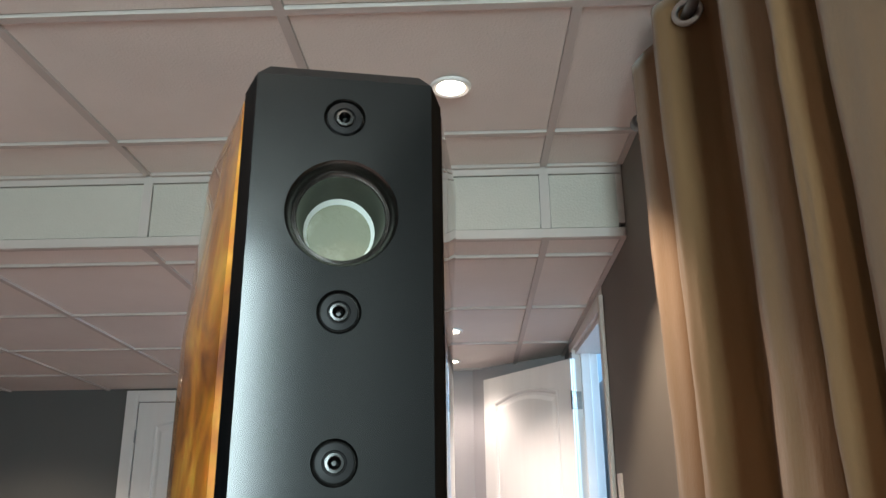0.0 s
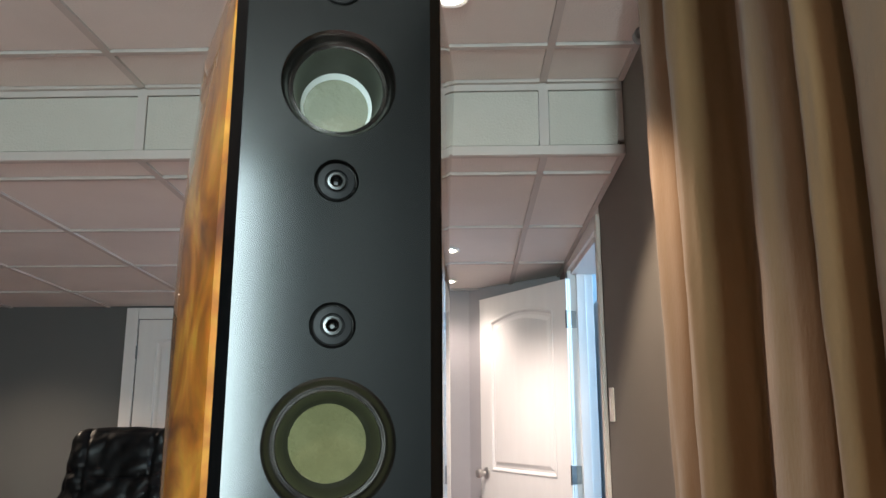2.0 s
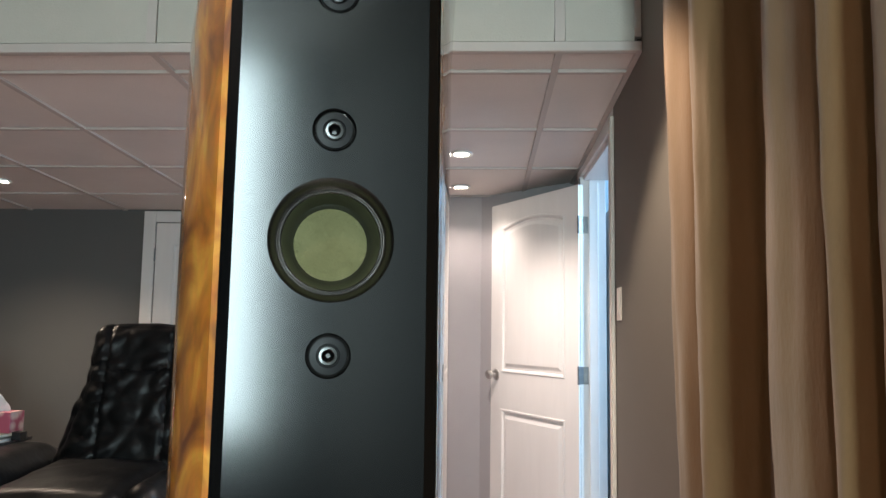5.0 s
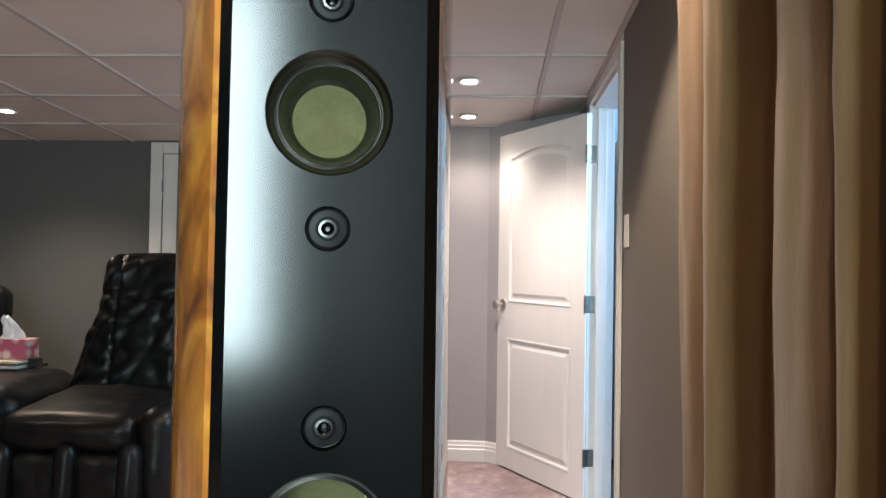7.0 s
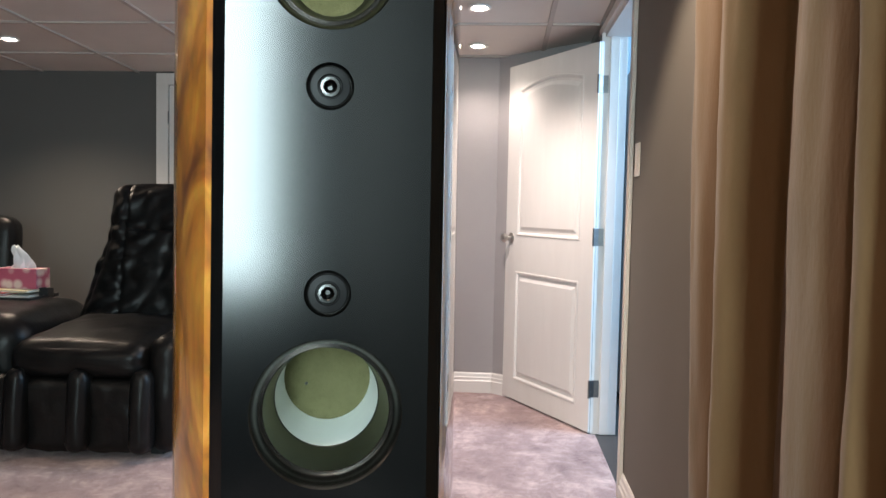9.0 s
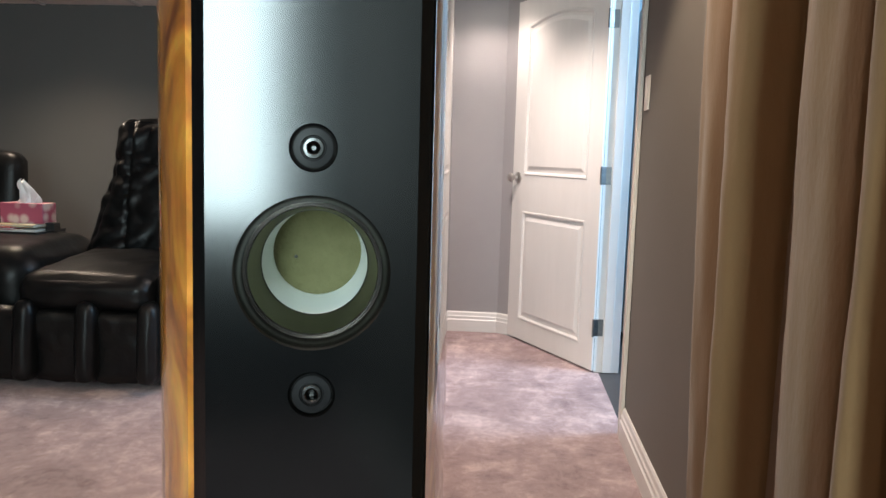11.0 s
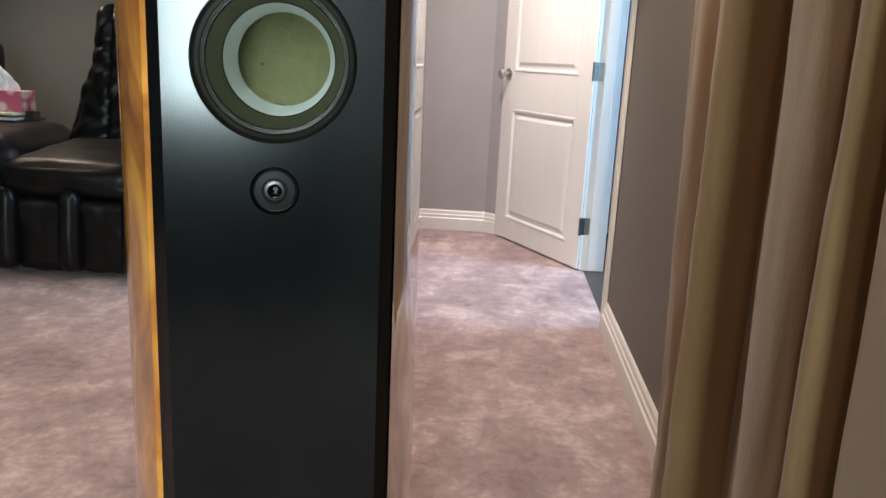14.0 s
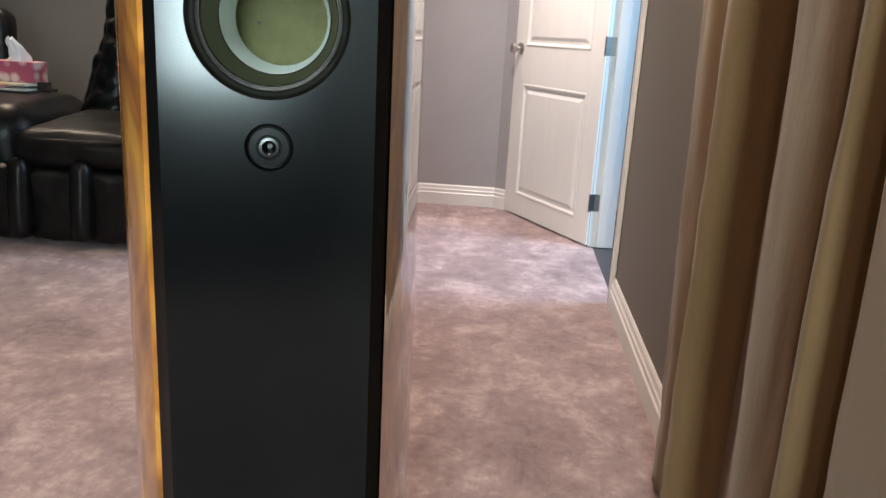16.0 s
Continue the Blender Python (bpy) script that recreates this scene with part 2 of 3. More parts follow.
bm = bmesh.new()
box(bm, XL, 0.876, YB, 6.0, -0.05, 0.0)
tagged(link("floor", bm, M["carpet"]), "mauve-brown cut-pile carpet with brushed patches", "carpet", kind="structure")
bm = bmesh.new()
box(bm, 0.877, 3.2, 2.9, 5.6, -0.045, -0.002)
tagged(link("floor_1", bm, M["tilefloor"]), "dark tiled floor of the side room", "floor", kind="structure")


def wall(name, x0, x1, y0, y1, z0, z1, mat, label):
    return tagged(link(name, boxed(x0, x1, y0, y1, z0, z1), mat), label, "wall", kind="structure")


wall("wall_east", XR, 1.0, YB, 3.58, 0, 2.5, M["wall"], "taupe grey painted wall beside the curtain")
wall("wall_east_1", XR, 1.0, 3.58, 4.50, 2.045, 2.5, M["trim"], "white painted head over the open doorway")
wall("wall_east_2", XR, 0.978, 4.56, 6.0, 0, 2.5, M["wall_hall"], "grey painted hall wall")
wall("wall_north", XL, -2.04, YW, YW + 0.12, 0, 2.5, M["wall_dark"], "charcoal painted far wall behind the recliner")
wall("wall_north_1", -1.15, -0.6, YW, YW + 0.12, 0, 2.5, M["wall_dark"], "charcoal painted far wall")
wall("wall_north_2", -2.04, -1.15, YW + 0.002, YW + 0.12, 2.0, 2.5, M["wall_dark"], "charcoal wall over the closed door")
wall("wall_hall", -0.6, 0.34, YH, YH + 0.12, 0, 2.5, M["wall_hall"], "grey painted end wall of the hall")
wall("wall_hall_1", -0.72, -0.6, YH, 6.0, 0, 2.5, M["wall_hall"], "grey painted hall corner")
wall("wall_west", XL - 0.12, XL, YB, 6.0, 0, 2.5, M["wall_dark"], "charcoal painted side wall")
# out of view; its dark tone is chosen so the speaker front mirrors less light
wall("wall_south", XL, 1.0, YB - 0.12, YB, 0, 2.5, M["wall_dark"], "unseen wall behind, charcoal to darken the front panel's reflection")
# splayed corner behind the open door
bm = bmesh.new()
box(bm, 0, 0.655, 0, 0.1, 0, 2.5)
bm.transform(pose(0.34, YH, 0, 0, 0, -37))
tagged(link("wall_splay", bm, M["wall_hall"]), "grey painted splayed hall corner", "wall", kind="structure")
# side room beyond the doorway
wall("wall_side", 2.9, 3.0, 2.9, 5.6, 0, 2.5, M["blue_wall"], "pale blue wall of the side room")
wall("wall_side_1", 0.978, 3.0, 5.5, 5.6, 0, 2.5, M["blue_wall"], "pale blue wall of the side room")
wall("wall_side_2", 1.0, 3.0, 2.8, 2.9, 0, 2.5, M["blue_wall"], "pale blue wall of the side room")
tagged(link("ceiling_side", boxed(0.97, 3.0, 2.8, 5.6, 2.45, 2.55), M["tile"]), "white ceiling of the side room", "ceiling", kind="structure")


def base_run(name, pts, height=0.125):
    """Moulded baseboard along a line, its face to the left of the way."""
    prof = [(0, 0), (0.019, 0), (0.019, 0.072), (0.014, 0.078), (0.014, 0.094), (0.010, 0.100), (0.008, 0.117), (0.003, height), (0, height)]
    bm = bmesh.new()
    a, b = Vector((*pts[0], 0)), Vector((*pts[1], 0))
    d = (b - a).normalized()
    nrm = Vector((-d.y, d.x, 0))
    rings = [[bm.verts.new(p + nrm * u + Vector((0, 0, w))) for u, w in prof] for p in (a, b)]
    for i in range(len(prof) - 1):
        bm.faces.new((rings[0][i], rings[1][i], rings[1][i + 1], rings[0][i + 1]))
    for ring in rings:
        bm.faces.new(ring)
    bmesh.ops.recalc_face_normals(bm, faces=bm.faces[:])
    return tagged(link(name, bm, M["trim"]), "white moulded baseboard along the carpet", "baseboard", kind="structure")


base_run("baseboard", ((XR, YB), (XR, 3.56)))
base_run("baseboard_1", ((0.34, YH), (-0.6, YH)))
base_run("baseboard_2", ((0.34 + 0.70 * math.cos(radians(37)), YH - 0.70 * math.sin(radians(37))), (0.34, YH)))
base_run("baseboard_3", ((-2.10, YW), (XL, YW)))


# ---- ceilings ----
def grid_ceiling(name, xs, ys, zf, label):
    """Lay-in tiles recessed in a grid of tee bars, in one mesh."""
    bm = bmesh.new()
    hb = 0.012
    for i in range(len(xs) - 1):
        for j in range(len(ys) - 1):
            x0, x1, y0, y1 = xs[i] + hb + 0.001, xs[i + 1] - hb - 0.001, ys[j] + hb + 0.0005, ys[j + 1] - hb - 0.005
            if x1 - x0 < 0.03 or y1 - y0 < 0.03:
                continue
            d = 0.009
            tilt = [random.uniform(-0.0012, 0.0012) for _ in range(4)]
            vs = [bm.verts.new((x, y, zf(y) + d + q)) for (x, y), q in zip(((x0, y0), (x1, y0), (x1, y1), (x0, y1)), tilt)]
            bm.faces.new(vs[::-1])
            up = [bm.verts.new(v.co + Vector((0, 0, 0.03))) for v in vs]
            for k in range(4):
                bm.faces.new((vs[k], vs[(k + 1) % 4], up[(k + 1) % 4], up[k]))
    n = len(ys)

    def bar(p, q, across):
        vs = []
        for c in (p, q):
            for s in (-1, 1):
                for dz in (0, 0.035):
                    vs.append(bm.verts.new((c[0] + across[0] * s * hb, c[1] + across[1] * s * hb, zf(c[1]) + dz)))
        for f in ((0, 1, 3, 2), (4, 6, 7, 5), (0, 4, 5, 1), (2, 3, 7, 6), (0, 2, 6, 4), (1, 5, 7, 3)):
            bm.faces.new([vs[k] for k in f]).material_index = 1
    for x in xs:
        for j in range(n - 1):
            bar((x, ys[j] - hb), (x, ys[j + 1] - hb), (1, 0))
    for y in ys:
        for i in range(len(xs) - 1):
            bar((xs[i] + hb, y), (xs[i + 1] - hb, y), (0, 1))
    # closed above
    box(bm, xs[0], xs[-1], ys[0], ys[-1], max(zf(ys[0]), zf(ys[-1])) + 0.06, max(zf(ys[0]), zf(ys[-1])) + 0.1)
    bmesh.ops.recalc_face_normals(bm, faces=bm.faces[:])
    return tagged(link(name, bm, [M["tile"], M["tbar"]]), label, "ceiling", kind="structure")


cols = [XL] + [0.593 - T * k for k in range(7, -1, -1)] + [XR - 0.006]
grid_ceiling("ceiling", cols, [YF + 0.02, 3.205, 3.90, 4.595, 5.29, 5.93], zlow, "white lay-in ceiling tiles in a tee-bar grid over the hall")
grid_ceiling("ceiling_1", cols, [YB] + [2.73 - 0.68 * k for k in range(6, -1, -1)] + [YF - 0.004], lambda y: ZU, "white lay-in ceiling tiles in a tee-bar grid")

zb = zlow(YF) + 0.004
bulk = thing("bulkhead", "white panelled bulkhead step between the two ceilings", "bulkhead", kind="structure")
part("lower_rail", boxed(XL, XR - 0.006, YF, YF + 0.018, zb - 0.004, zb + 0.027), M["tbar"], bulk)
part("upper_rail", boxed(XL, XR - 0.006, YF + 0.002, YF + 0.018, ZU - 0.022, ZU + 0.03), M["tbar"], bulk)
for x in cols[1:-1]:
    part("upright", boxed(x - 0.016, x + 0.016, YF, YF + 0.018, zb + 0.028, ZU - 0.023), M["tbar"], bulk)
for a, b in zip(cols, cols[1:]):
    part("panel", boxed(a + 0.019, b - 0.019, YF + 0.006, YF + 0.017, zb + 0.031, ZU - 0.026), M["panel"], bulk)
part("backing", boxed(XL, XR, YF + 0.019, YF + 0.04, zb + 0.05, ZU + 0.1), M["tile"], bulk)


# ---- recessed lamps ----
def pot_lamp(x, y, z, watts, colour, tilt=0.0, angle=150, blend=1.0):
    ob = thing("recessed_lamp", "lit white recessed ceiling lamp with a round trim", "ceiling lamp", pose(x, y, z, tilt), "recessed lamps")
    bm = bmesh.new()
    lathe(bm, [(0.040, 0.012), (0.036, 0.004), (0.040, -0.003), (0.050, -0.006), (0.056, -0.003), (0.057, 0.004)], 32, "z")
    part("trim_ring", bm, M["pot_trim"], ob, smooth=True)
    bm = bmesh.new()
    lathe(bm, [(0.036, 0.0045), (0.025, 0.0015), (0.008, 0.0005), (0.0005, 0.0004)], 24, "z", close=True)
    part("bulb", bm, M["bulb"], ob, "glowing warm lamp face", True)
    spot("lamp_light", x, y, z - 0.02, watts, colour, angle, blend)
    return ob


for x, y, w, c in ((0.237, 4.29, 62, HALL), (0.215, 5.02, 17, HALL), (-2.53, 4.93, 56, WARM)):
    pot_lamp(x, y, zlow(y) - 0.001, w, c, -2.1, 128, 1.0)
for x, y, w, a, b in ((0.288, 2.42, 58, 104, 0.35), (-2.2, -0.2, 76, 150, 1.0), (0.28, 0.05, 13, 168, 0.6), (-1.9, 1.4, 26, 120, 1.0)):
    pot_lamp(x, y, ZU - 0.001, w, WARM, 0.0, a, b)

# daylight of the side room and of the window behind
area("side_room_daylight", look((2.6, 4.0, 1.9), (1.0, 4.5, 1.0)), 1.0, 1.2, 48, (0.42, 0.70, 1.0))
area("window_daylight", look((0.385, -1.82, 1.58), (0.385, 1.0, 1.58)), 0.37, 1.52, 62, (0.74, 0.96, 1.0))


# ---- window behind ----
win = thing("window_1", "white framed window in the wall behind", "window", pose(0.385, YB, 1.58), kind="structure")
for a in ((-0.27, 0.27, 0.0, 0.05, 0.772, 0.82), (-0.27, 0.27, 0.0, 0.05, -0.83, -0.772), (-0.27, -0.212, 0.0, 0.05, -0.77, 0.77), (0.212, 0.27, 0.0, 0.05, -0.77, 0.77)):
    part("window_frame", boxed(*a), M["trim"], win)
part("pane", boxed(-0.21, 0.21, 0.004, 0.012, -0.77, 0.77), M["pane"], win)


# ---- doorway, jambs and doors ----
jamb = thing("door_frame", "white painted door jamb with stop and casing", "door frame", kind="structure")
part("jamb_far", boxed(0.850, 0.980, 4.50, 4.558, 0.0, 2.044, bevel=0.003), M["trim"], jamb)
part("stop_far", boxed(0.893, 0.940, 4.487, 4.4985, 0.002, 2.030, bevel=0.003), M["trim"], jamb)
# black strip draws the shade of the hinge gap; no real part
part("gap_shade", boxed(0.8415, 0.8485, 4.4900, 4.4990, 0.004, 2.03), M["black"], jamb, "black strip for the shaded gap beside the hinges")
part("jamb_near", boxed(0.868, 1.0, 3.582, 3.602, 0.0, 2.044), M["trim"], jamb)
part("jamb_head", boxed(0.868, 1.0, 3.604, 4.498, 2.022, 2.044), M["trim"], jamb)
part("casing_near", boxed(0.847, XR - 0.001, 3.552, 3.60, 0.0, 2.10, bevel=0.004), M["casing"], jamb, "cream casing edge")
part("casing_far", boxed(0.853, XR - 0.001, 4.562, 4.62, 0.0, 2.075), M["trim"], jamb)
part("casing_head", boxed(0.851, XR - 0.001, 3.604, 4.62, 2.046, 2.082), M["trim"], jamb)


def moulded_panel(bm, x0, x1, z0, z1, y, side, arch=0.0):
    """A raised panel in a sunk moulding on a door face."""
    def outline(inset, depth):
        pts = [(x0 + inset, z0 + inset), (x1 - inset, z0 + inset)]
        n = 14 if arch else 1
        top = z1 - inset
        for k in range(n + 1):
            u = k / n
            lift = arch * (math.sin(math.pi * u) - 1.0) if arch else 0
            pts.append((x1 - inset + (x0 - x1 + 2 * inset) * u, top + lift))
        return [bm.verts.new((x, y + side * depth, z)) for x, z in pts]
    rings = [outline(i, d) for i, d in ((-0.004, 0.0005), (0.0, 0.004), (0.008, 0.003), (0.016, -0.007), (0.030, -0.007), (0.050, 0.0015))]
    for a, b in zip(rings, rings[1:]):
        for k in range(len(a)):
            q = (k + 1) % len(a)
            bm.faces.new((a[k], a[q], b[q], b[k]))
    bm.faces.new(rings[-1])


def face_with_holes(bm, x0, x1, z0, z1, y, holes):
    """Flat door skin round its panels."""
    xs = sorted({x0, x1, *[h[0] for h in holes], *[h[1] for h in holes]})
    zs = sorted({z0, z1, *[h[2] for h in holes], *[h[3] for h in holes]})
    for i in range(len(xs) - 1):
        for j in range(len(zs) - 1):
            cx, cz = (xs[i] + xs[i + 1]) / 2, (zs[j] + zs[j + 1]) / 2
            if any(h[0] < cx < h[1] and h[2] < cz < h[3] for h in holes):
                continue
            bm.faces.new([bm.verts.new(p) for p in ((xs[i], y, zs[j]), (xs[i + 1], y, zs[j]), (xs[i + 1], y, zs[j + 1]), (xs[i], y, zs[j + 1]))])


def arch_fill(bm, x0, x1, z1, y, side, arch):
    """Skin above an arched panel."""
    n = 14
    low = [bm.verts.new((x1 + (x0 - x1) * k / n, y + side * 0.0005, z1 + 0.004 + arch * (math.sin(math.pi * k / n) - 1.0))) for k in range(n + 1)]
    up = [bm.verts.new((x1 + (x0 - x1) * k / n, y, z1 + 0.0045)) for k in range(n + 1)]
    for k in range(n):
        bm.faces.new((low[k], low[k + 1], up[k + 1], up[k]))


def panel_door(name, m, width, height, label, hinges=True, thick=0.035):
    """Two-panel moulded door; x along it from the hinges, its face to -y."""
    ob = thing(name, label, "door", m, kind="structure")
    bm = bmesh.new()
    lo, up = (0.125, width - 0.125, 0.125, 0.765), (0.125, width - 0.125, 0.985, height - 0.11)
    for y, side in ((0.0, -1), (thick, 1)):
        holes = [(h[0] - 0.004, h[1] + 0.004, h[2] - 0.004, h[3] + 0.0045) for h in (lo, up)]
        face_with_holes(bm, 0, width, 0, height, y, holes)
        moulded_panel(bm, *lo, y, side)
        moulded_panel(bm, *up, y, side, arch=0.04)
        arch_fill(bm, up[0] - 0.004, up[1] + 0.004, up[3], y, side, 0.04)
    for q in (((0, 0, 0), (0, thick, 0), (0, thick, height), (0, 0, height)), ((width, 0, 0), (width, 0, height), (width, thick, height), (width, thick, 0)),
              ((0, 0, height), (0, thick, height), (width, thick, height), (width, 0, height)), ((0, 0, 0), (width, 0, 0), (width, thick, 0), (0, thick, 0))):
        bm.faces.new([bm.verts.new(p) for p in q])
    bmesh.ops.remove_doubles(bm, verts=bm.verts[:], dist=0.00005)
    bmesh.ops.recalc_face_normals(bm, faces=bm.faces[:])
    leaf = part("leaf", bm, M["door"], ob, "white moulded two-panel leaf")
    for y, side in ((0.0, 1), (thick, -1)):
        bm = bmesh.new()
        prof = [(0.001, -0.001), (0.033, -0.001), (0.033, -0.007), (0.028, -0.010), (0.012, -0.013), (0.011, -0.032), (0.020, -0.037), (0.027, -0.048), (0.027, -0.058),
                (0.020, -0.066), (0.001, -0.068)]
        lathe(bm, [(r, a * side) for r, a in prof], 28, "y", (width - 0.065, y, 0.965))
        bmesh.ops.recalc_face_normals(bm, faces=bm.faces[:])
        part("knob", bm, M["steel"], ob, "brushed nickel knob", True)
    bm = bmesh.new()
    box(bm, width + 0.0005, width + 0.002, 0.006, 0.029, 0.93, 1.0)
    part("latch_plate", bm, M["steel"], ob)
    return ob


DA = math.degrees(math.atan2(5.24 - 4.485, 0.405 - 0.838))
door = panel_door("door_1", pose(0.838, 4.485, 0.012, 0, 0, DA) @ pose(0, -0.035, 0), 0.872, 1.985, "white two-panel moulded door standing open in the hall")
for z in (0.225, 1.005, 1.775):
    # a rounded leaf on the door's edge and one on the jamb, with the knuckle between
    bm = bmesh.new()
    box(bm, -0.0022, -0.0004, 0.003, 0.033, z - 0.044, z + 0.044, bevel=0.0008)
    hinge = part("hinge", bm, M["dark_steel"], door, "dark grey steel butt hinge")
    bm = bmesh.new()
    lathe(bm, [(0.0005, z - 0.046), (0.006, z - 0.046), (0.006, z + 0.046), (0.0005, z + 0.046)], 14, "z", (-0.004, 0.0395, 0))
    part("knuckle", bm, M["dark_steel"], hinge, smooth=True)
for z in (0.237, 1.017, 1.787):
    part("hinge_leaf", boxed(0.852, 0.888, 4.4965, 4.4992, z - 0.044, z + 0.044, bevel=0.0008), M["dark_steel"], jamb, "dark grey steel hinge leaf")

ld = panel_door("door_2", pose(-1.949, YW - 0.013, 0.012, 0, 0, 0), 0.756, 1.945, "closed white two-panel door in the far wall")
for z in (0.25, 1.0, 1.72):
    bm = bmesh.new()
    lathe(bm, [(0.0005, z - 0.044), (0.006, z - 0.044), (0.006, z + 0.044), (0.0005, z + 0.044)], 12, "z", (-0.004, -0.006, 0))
    part("hinge", bm, M["dark_steel"], ld, smooth=True)
lf = thing("door_frame_1", "white painted casing round the closed door", "door frame", kind="structure")
part("casing", boxed(-2.040, -1.957, YW - 0.022, YW - 0.001, 0, 2.040, bevel=0.004), M["trim"], lf)
part("casing", boxed(-1.185, -1.10, YW - 0.022, YW - 0.001, 0, 2.040, bevel=0.004), M["trim"], lf)
part("casing", boxed(-1.955, -1.187, YW - 0.022, YW - 0.001, 1.962, 2.040, bevel=0.004), M["trim"], lf)
part("backing", boxed(-2.03, -1.15, YW + 0.030, YW + 0.07, 0, 1.999), M["black"], lf)

sw = thing("light_switch", "ivory rocker light switch on the grey wall", "light switch", pose(XR, 3.455, 1.345))
part("plate", boxed(-0.007, -0.0005, -0.040, 0.040, -0.062, 0.062, bevel=0.0025), M["plastic"], sw)
part("rocker", boxed(-0.0105, -0.0072, -0.017, 0.017, -0.034, 0.034, bevel=0.001), M["plastic"], sw)


# ---- loudspeaker ----
SPIN = 12.0
TOP, FOOT = 1.618, 0.07
TS = TOP - 0.020
spk = thing("loudspeaker", "tall loudspeaker cabinet, glossy amber wood sides, black front, empty openings", "loudspeaker",
            pose(0.2475, 0.957, 0, 0, 0, SPIN))
PLAN = ((0.007, 0.0637), (0.02, 0.0668), (0.04, 0.0722), (0.07, 0.0805), (0.11, 0.0915), (0.155, 0.103), (0.21, 0.1125), (0.27, 0.119), (0.33, 0.120), (0.39, 0.117), (0.44, 0.108))
WIDE = ((0.007, 0.0640), (0.02, 0.0720), (0.04, 0.0830), (0.07, 0.0950), (0.11, 0.1050), (0.155, 0.112), (0.21, 0.1185), (0.27, 0.123), (0.33, 0.123), (0.39, 0.118), (0.44, 0.108))
SLIM = ((0.007, 0.0637), (0.02, 0.0672), (0.04, 0.0730), (0.07, 0.0808), (0.11, 0.0890), (0.155, 0.0970), (0.21, 0.104), (0.27, 0.108), (0.33, 0.109), (0.39, 0.108), (0.44, 0.105))


def half_width(v, plan):
    for (a, ha), (b, hb) in zip(plan, plan[1:]):
        if v <= b:
            return ha + (hb - ha) * (v - a) / (b - a)
    return plan[-1][1]


def smooth_half(v, plan=PLAN):
    return sum(half_width(max(0.007, min(0.44, v + k * 0.005)), plan) for k in range(-3, 4)) / 7 if v > 0.022 else half_width(v, plan)


def taper(z):
    """The cabinet widens a little towards its foot."""
    return 1 + 0.065 * (1.6 - z)


# front panel with its bored holes
# height, outer radius, lip radius, inner radius, depth
HOLES = ((1.514, 0.0358, 0.0290, 0.0215, 0.046), (1.294, 0.0382, 0.0310, 0.0228, 0.032), (1.034, 0.0446, 0.0380, 0.0300, 0.100))
BOLTS = (1.580, 1.450, 1.362, 1.224, 1.105, 0.963)
RB = 0.0136
bm = bmesh.new()
cells = sorted([(h[0], h[1]) for h in HOLES] + [(z, RB) for z in BOLTS])
X1, X2 = 0.0475, 0.0572
zs = FOOT
for z, r in cells:
    lo, hi = z - r - 0.003, z + r + 0.003
    bm.faces.new([bm.verts.new(p) for p in ((-X1, 0, zs), (X1, 0, zs), (X1, 0, lo), (-X1, 0, lo))])
    ed = []
    rect = [bm.verts.new(p) for p in ((-X1, 0, lo), (X1, 0, lo), (X1, 0, hi), (-X1, 0, hi))]
    circ = [bm.verts.new((r * math.cos(2 * math.pi * k / 56), 0, z + r * math.sin(2 * math.pi * k / 56))) for k in range(56)]
    for loop in (rect, circ):
        ed += [bm.edges.new((loop[k], loop[(k + 1) % len(loop)])) for k in range(len(loop))]
    bmesh.ops.triangle_fill(bm, edges=ed, use_beauty=True)
    zs = hi
CT = TOP - 0.010
bm.faces.new([bm.verts.new(p) for p in ((-X1, 0, zs), (X1, 0, zs), (X1, 0, CT), (-X1, 0, CT))])
for s in (-1, 1):
    bm.faces.new([bm.verts.new(p) for p in ((s * X1, 0, FOOT), (s * X2, 0, FOOT), (s * X2, 0, CT), (s * X1, 0, CT))])
    bm.faces.new([bm.verts.new(p) for p in ((s * X2, 0, FOOT), (s * 0.0648, 0.0075, FOOT), (s * 0.0648, 0.0075, CT - 0.012), (s * X2, 0, CT))])
    bm.faces.new([bm.verts.new(p) for p in ((s * 0.0648, 0.0075, FOOT), (s * 0.0648, 0.020, FOOT), (s * 0.0648, 0.020, CT - 0.012), (s * 0.0648, 0.0075, CT - 0.012))])
    bm.faces.new([bm.verts.new(p) for p in ((s * X2, 0, CT), (s * 0.0648, 0.0075, CT - 0.012), (s * 0.060, 0.012, TOP - 0.006), (s * 0.050, 0.008, TOP))])
    bm.faces.new([bm.verts.new(p) for p in ((s * 0.060, 0.02, TOP - 0.006), (s * 0.060, 0.012, TOP - 0.006), (s * 0.050, 0.008, TOP), (s * 0.050, 0.03, TOP))])
    bm.faces.new([bm.verts.new(p) for p in ((s * 0.0648, 0.0075, CT - 0.012), (s * 0.0648, 0.02, CT - 0.012), (s * 0.060, 0.02, TOP - 0.006), (s * 0.060, 0.012, TOP - 0.006))])
bm.faces.new([bm.verts.new(p) for p in ((-X2, 0, CT), (X2, 0, CT), (0.050, 0.008, TOP), (-0.050, 0.008, TOP))])
bm.faces.new([bm.verts.new(p) for p in ((-0.050, 0.008, TOP), (0.050, 0.008, TOP), (0.050, 0.03, TOP), (-0.050, 0.03, TOP))])
bm.faces.new([bm.verts.new(p) for p in ((-0.055, 0.031, TS), (0.055, 0.031, TS), (0.050, 0.03, TOP), (-0.050, 0.03, TOP))])
bmesh.ops.remove_doubles(bm, verts=bm.verts[:], dist=0.00004)
bmesh.ops.recalc_face_normals(bm, faces=bm.faces[:])
for v in bm.verts:
    if abs(v.co.x) > X1 + 0.0005:
        v.co.x *= taper(v.co.z)
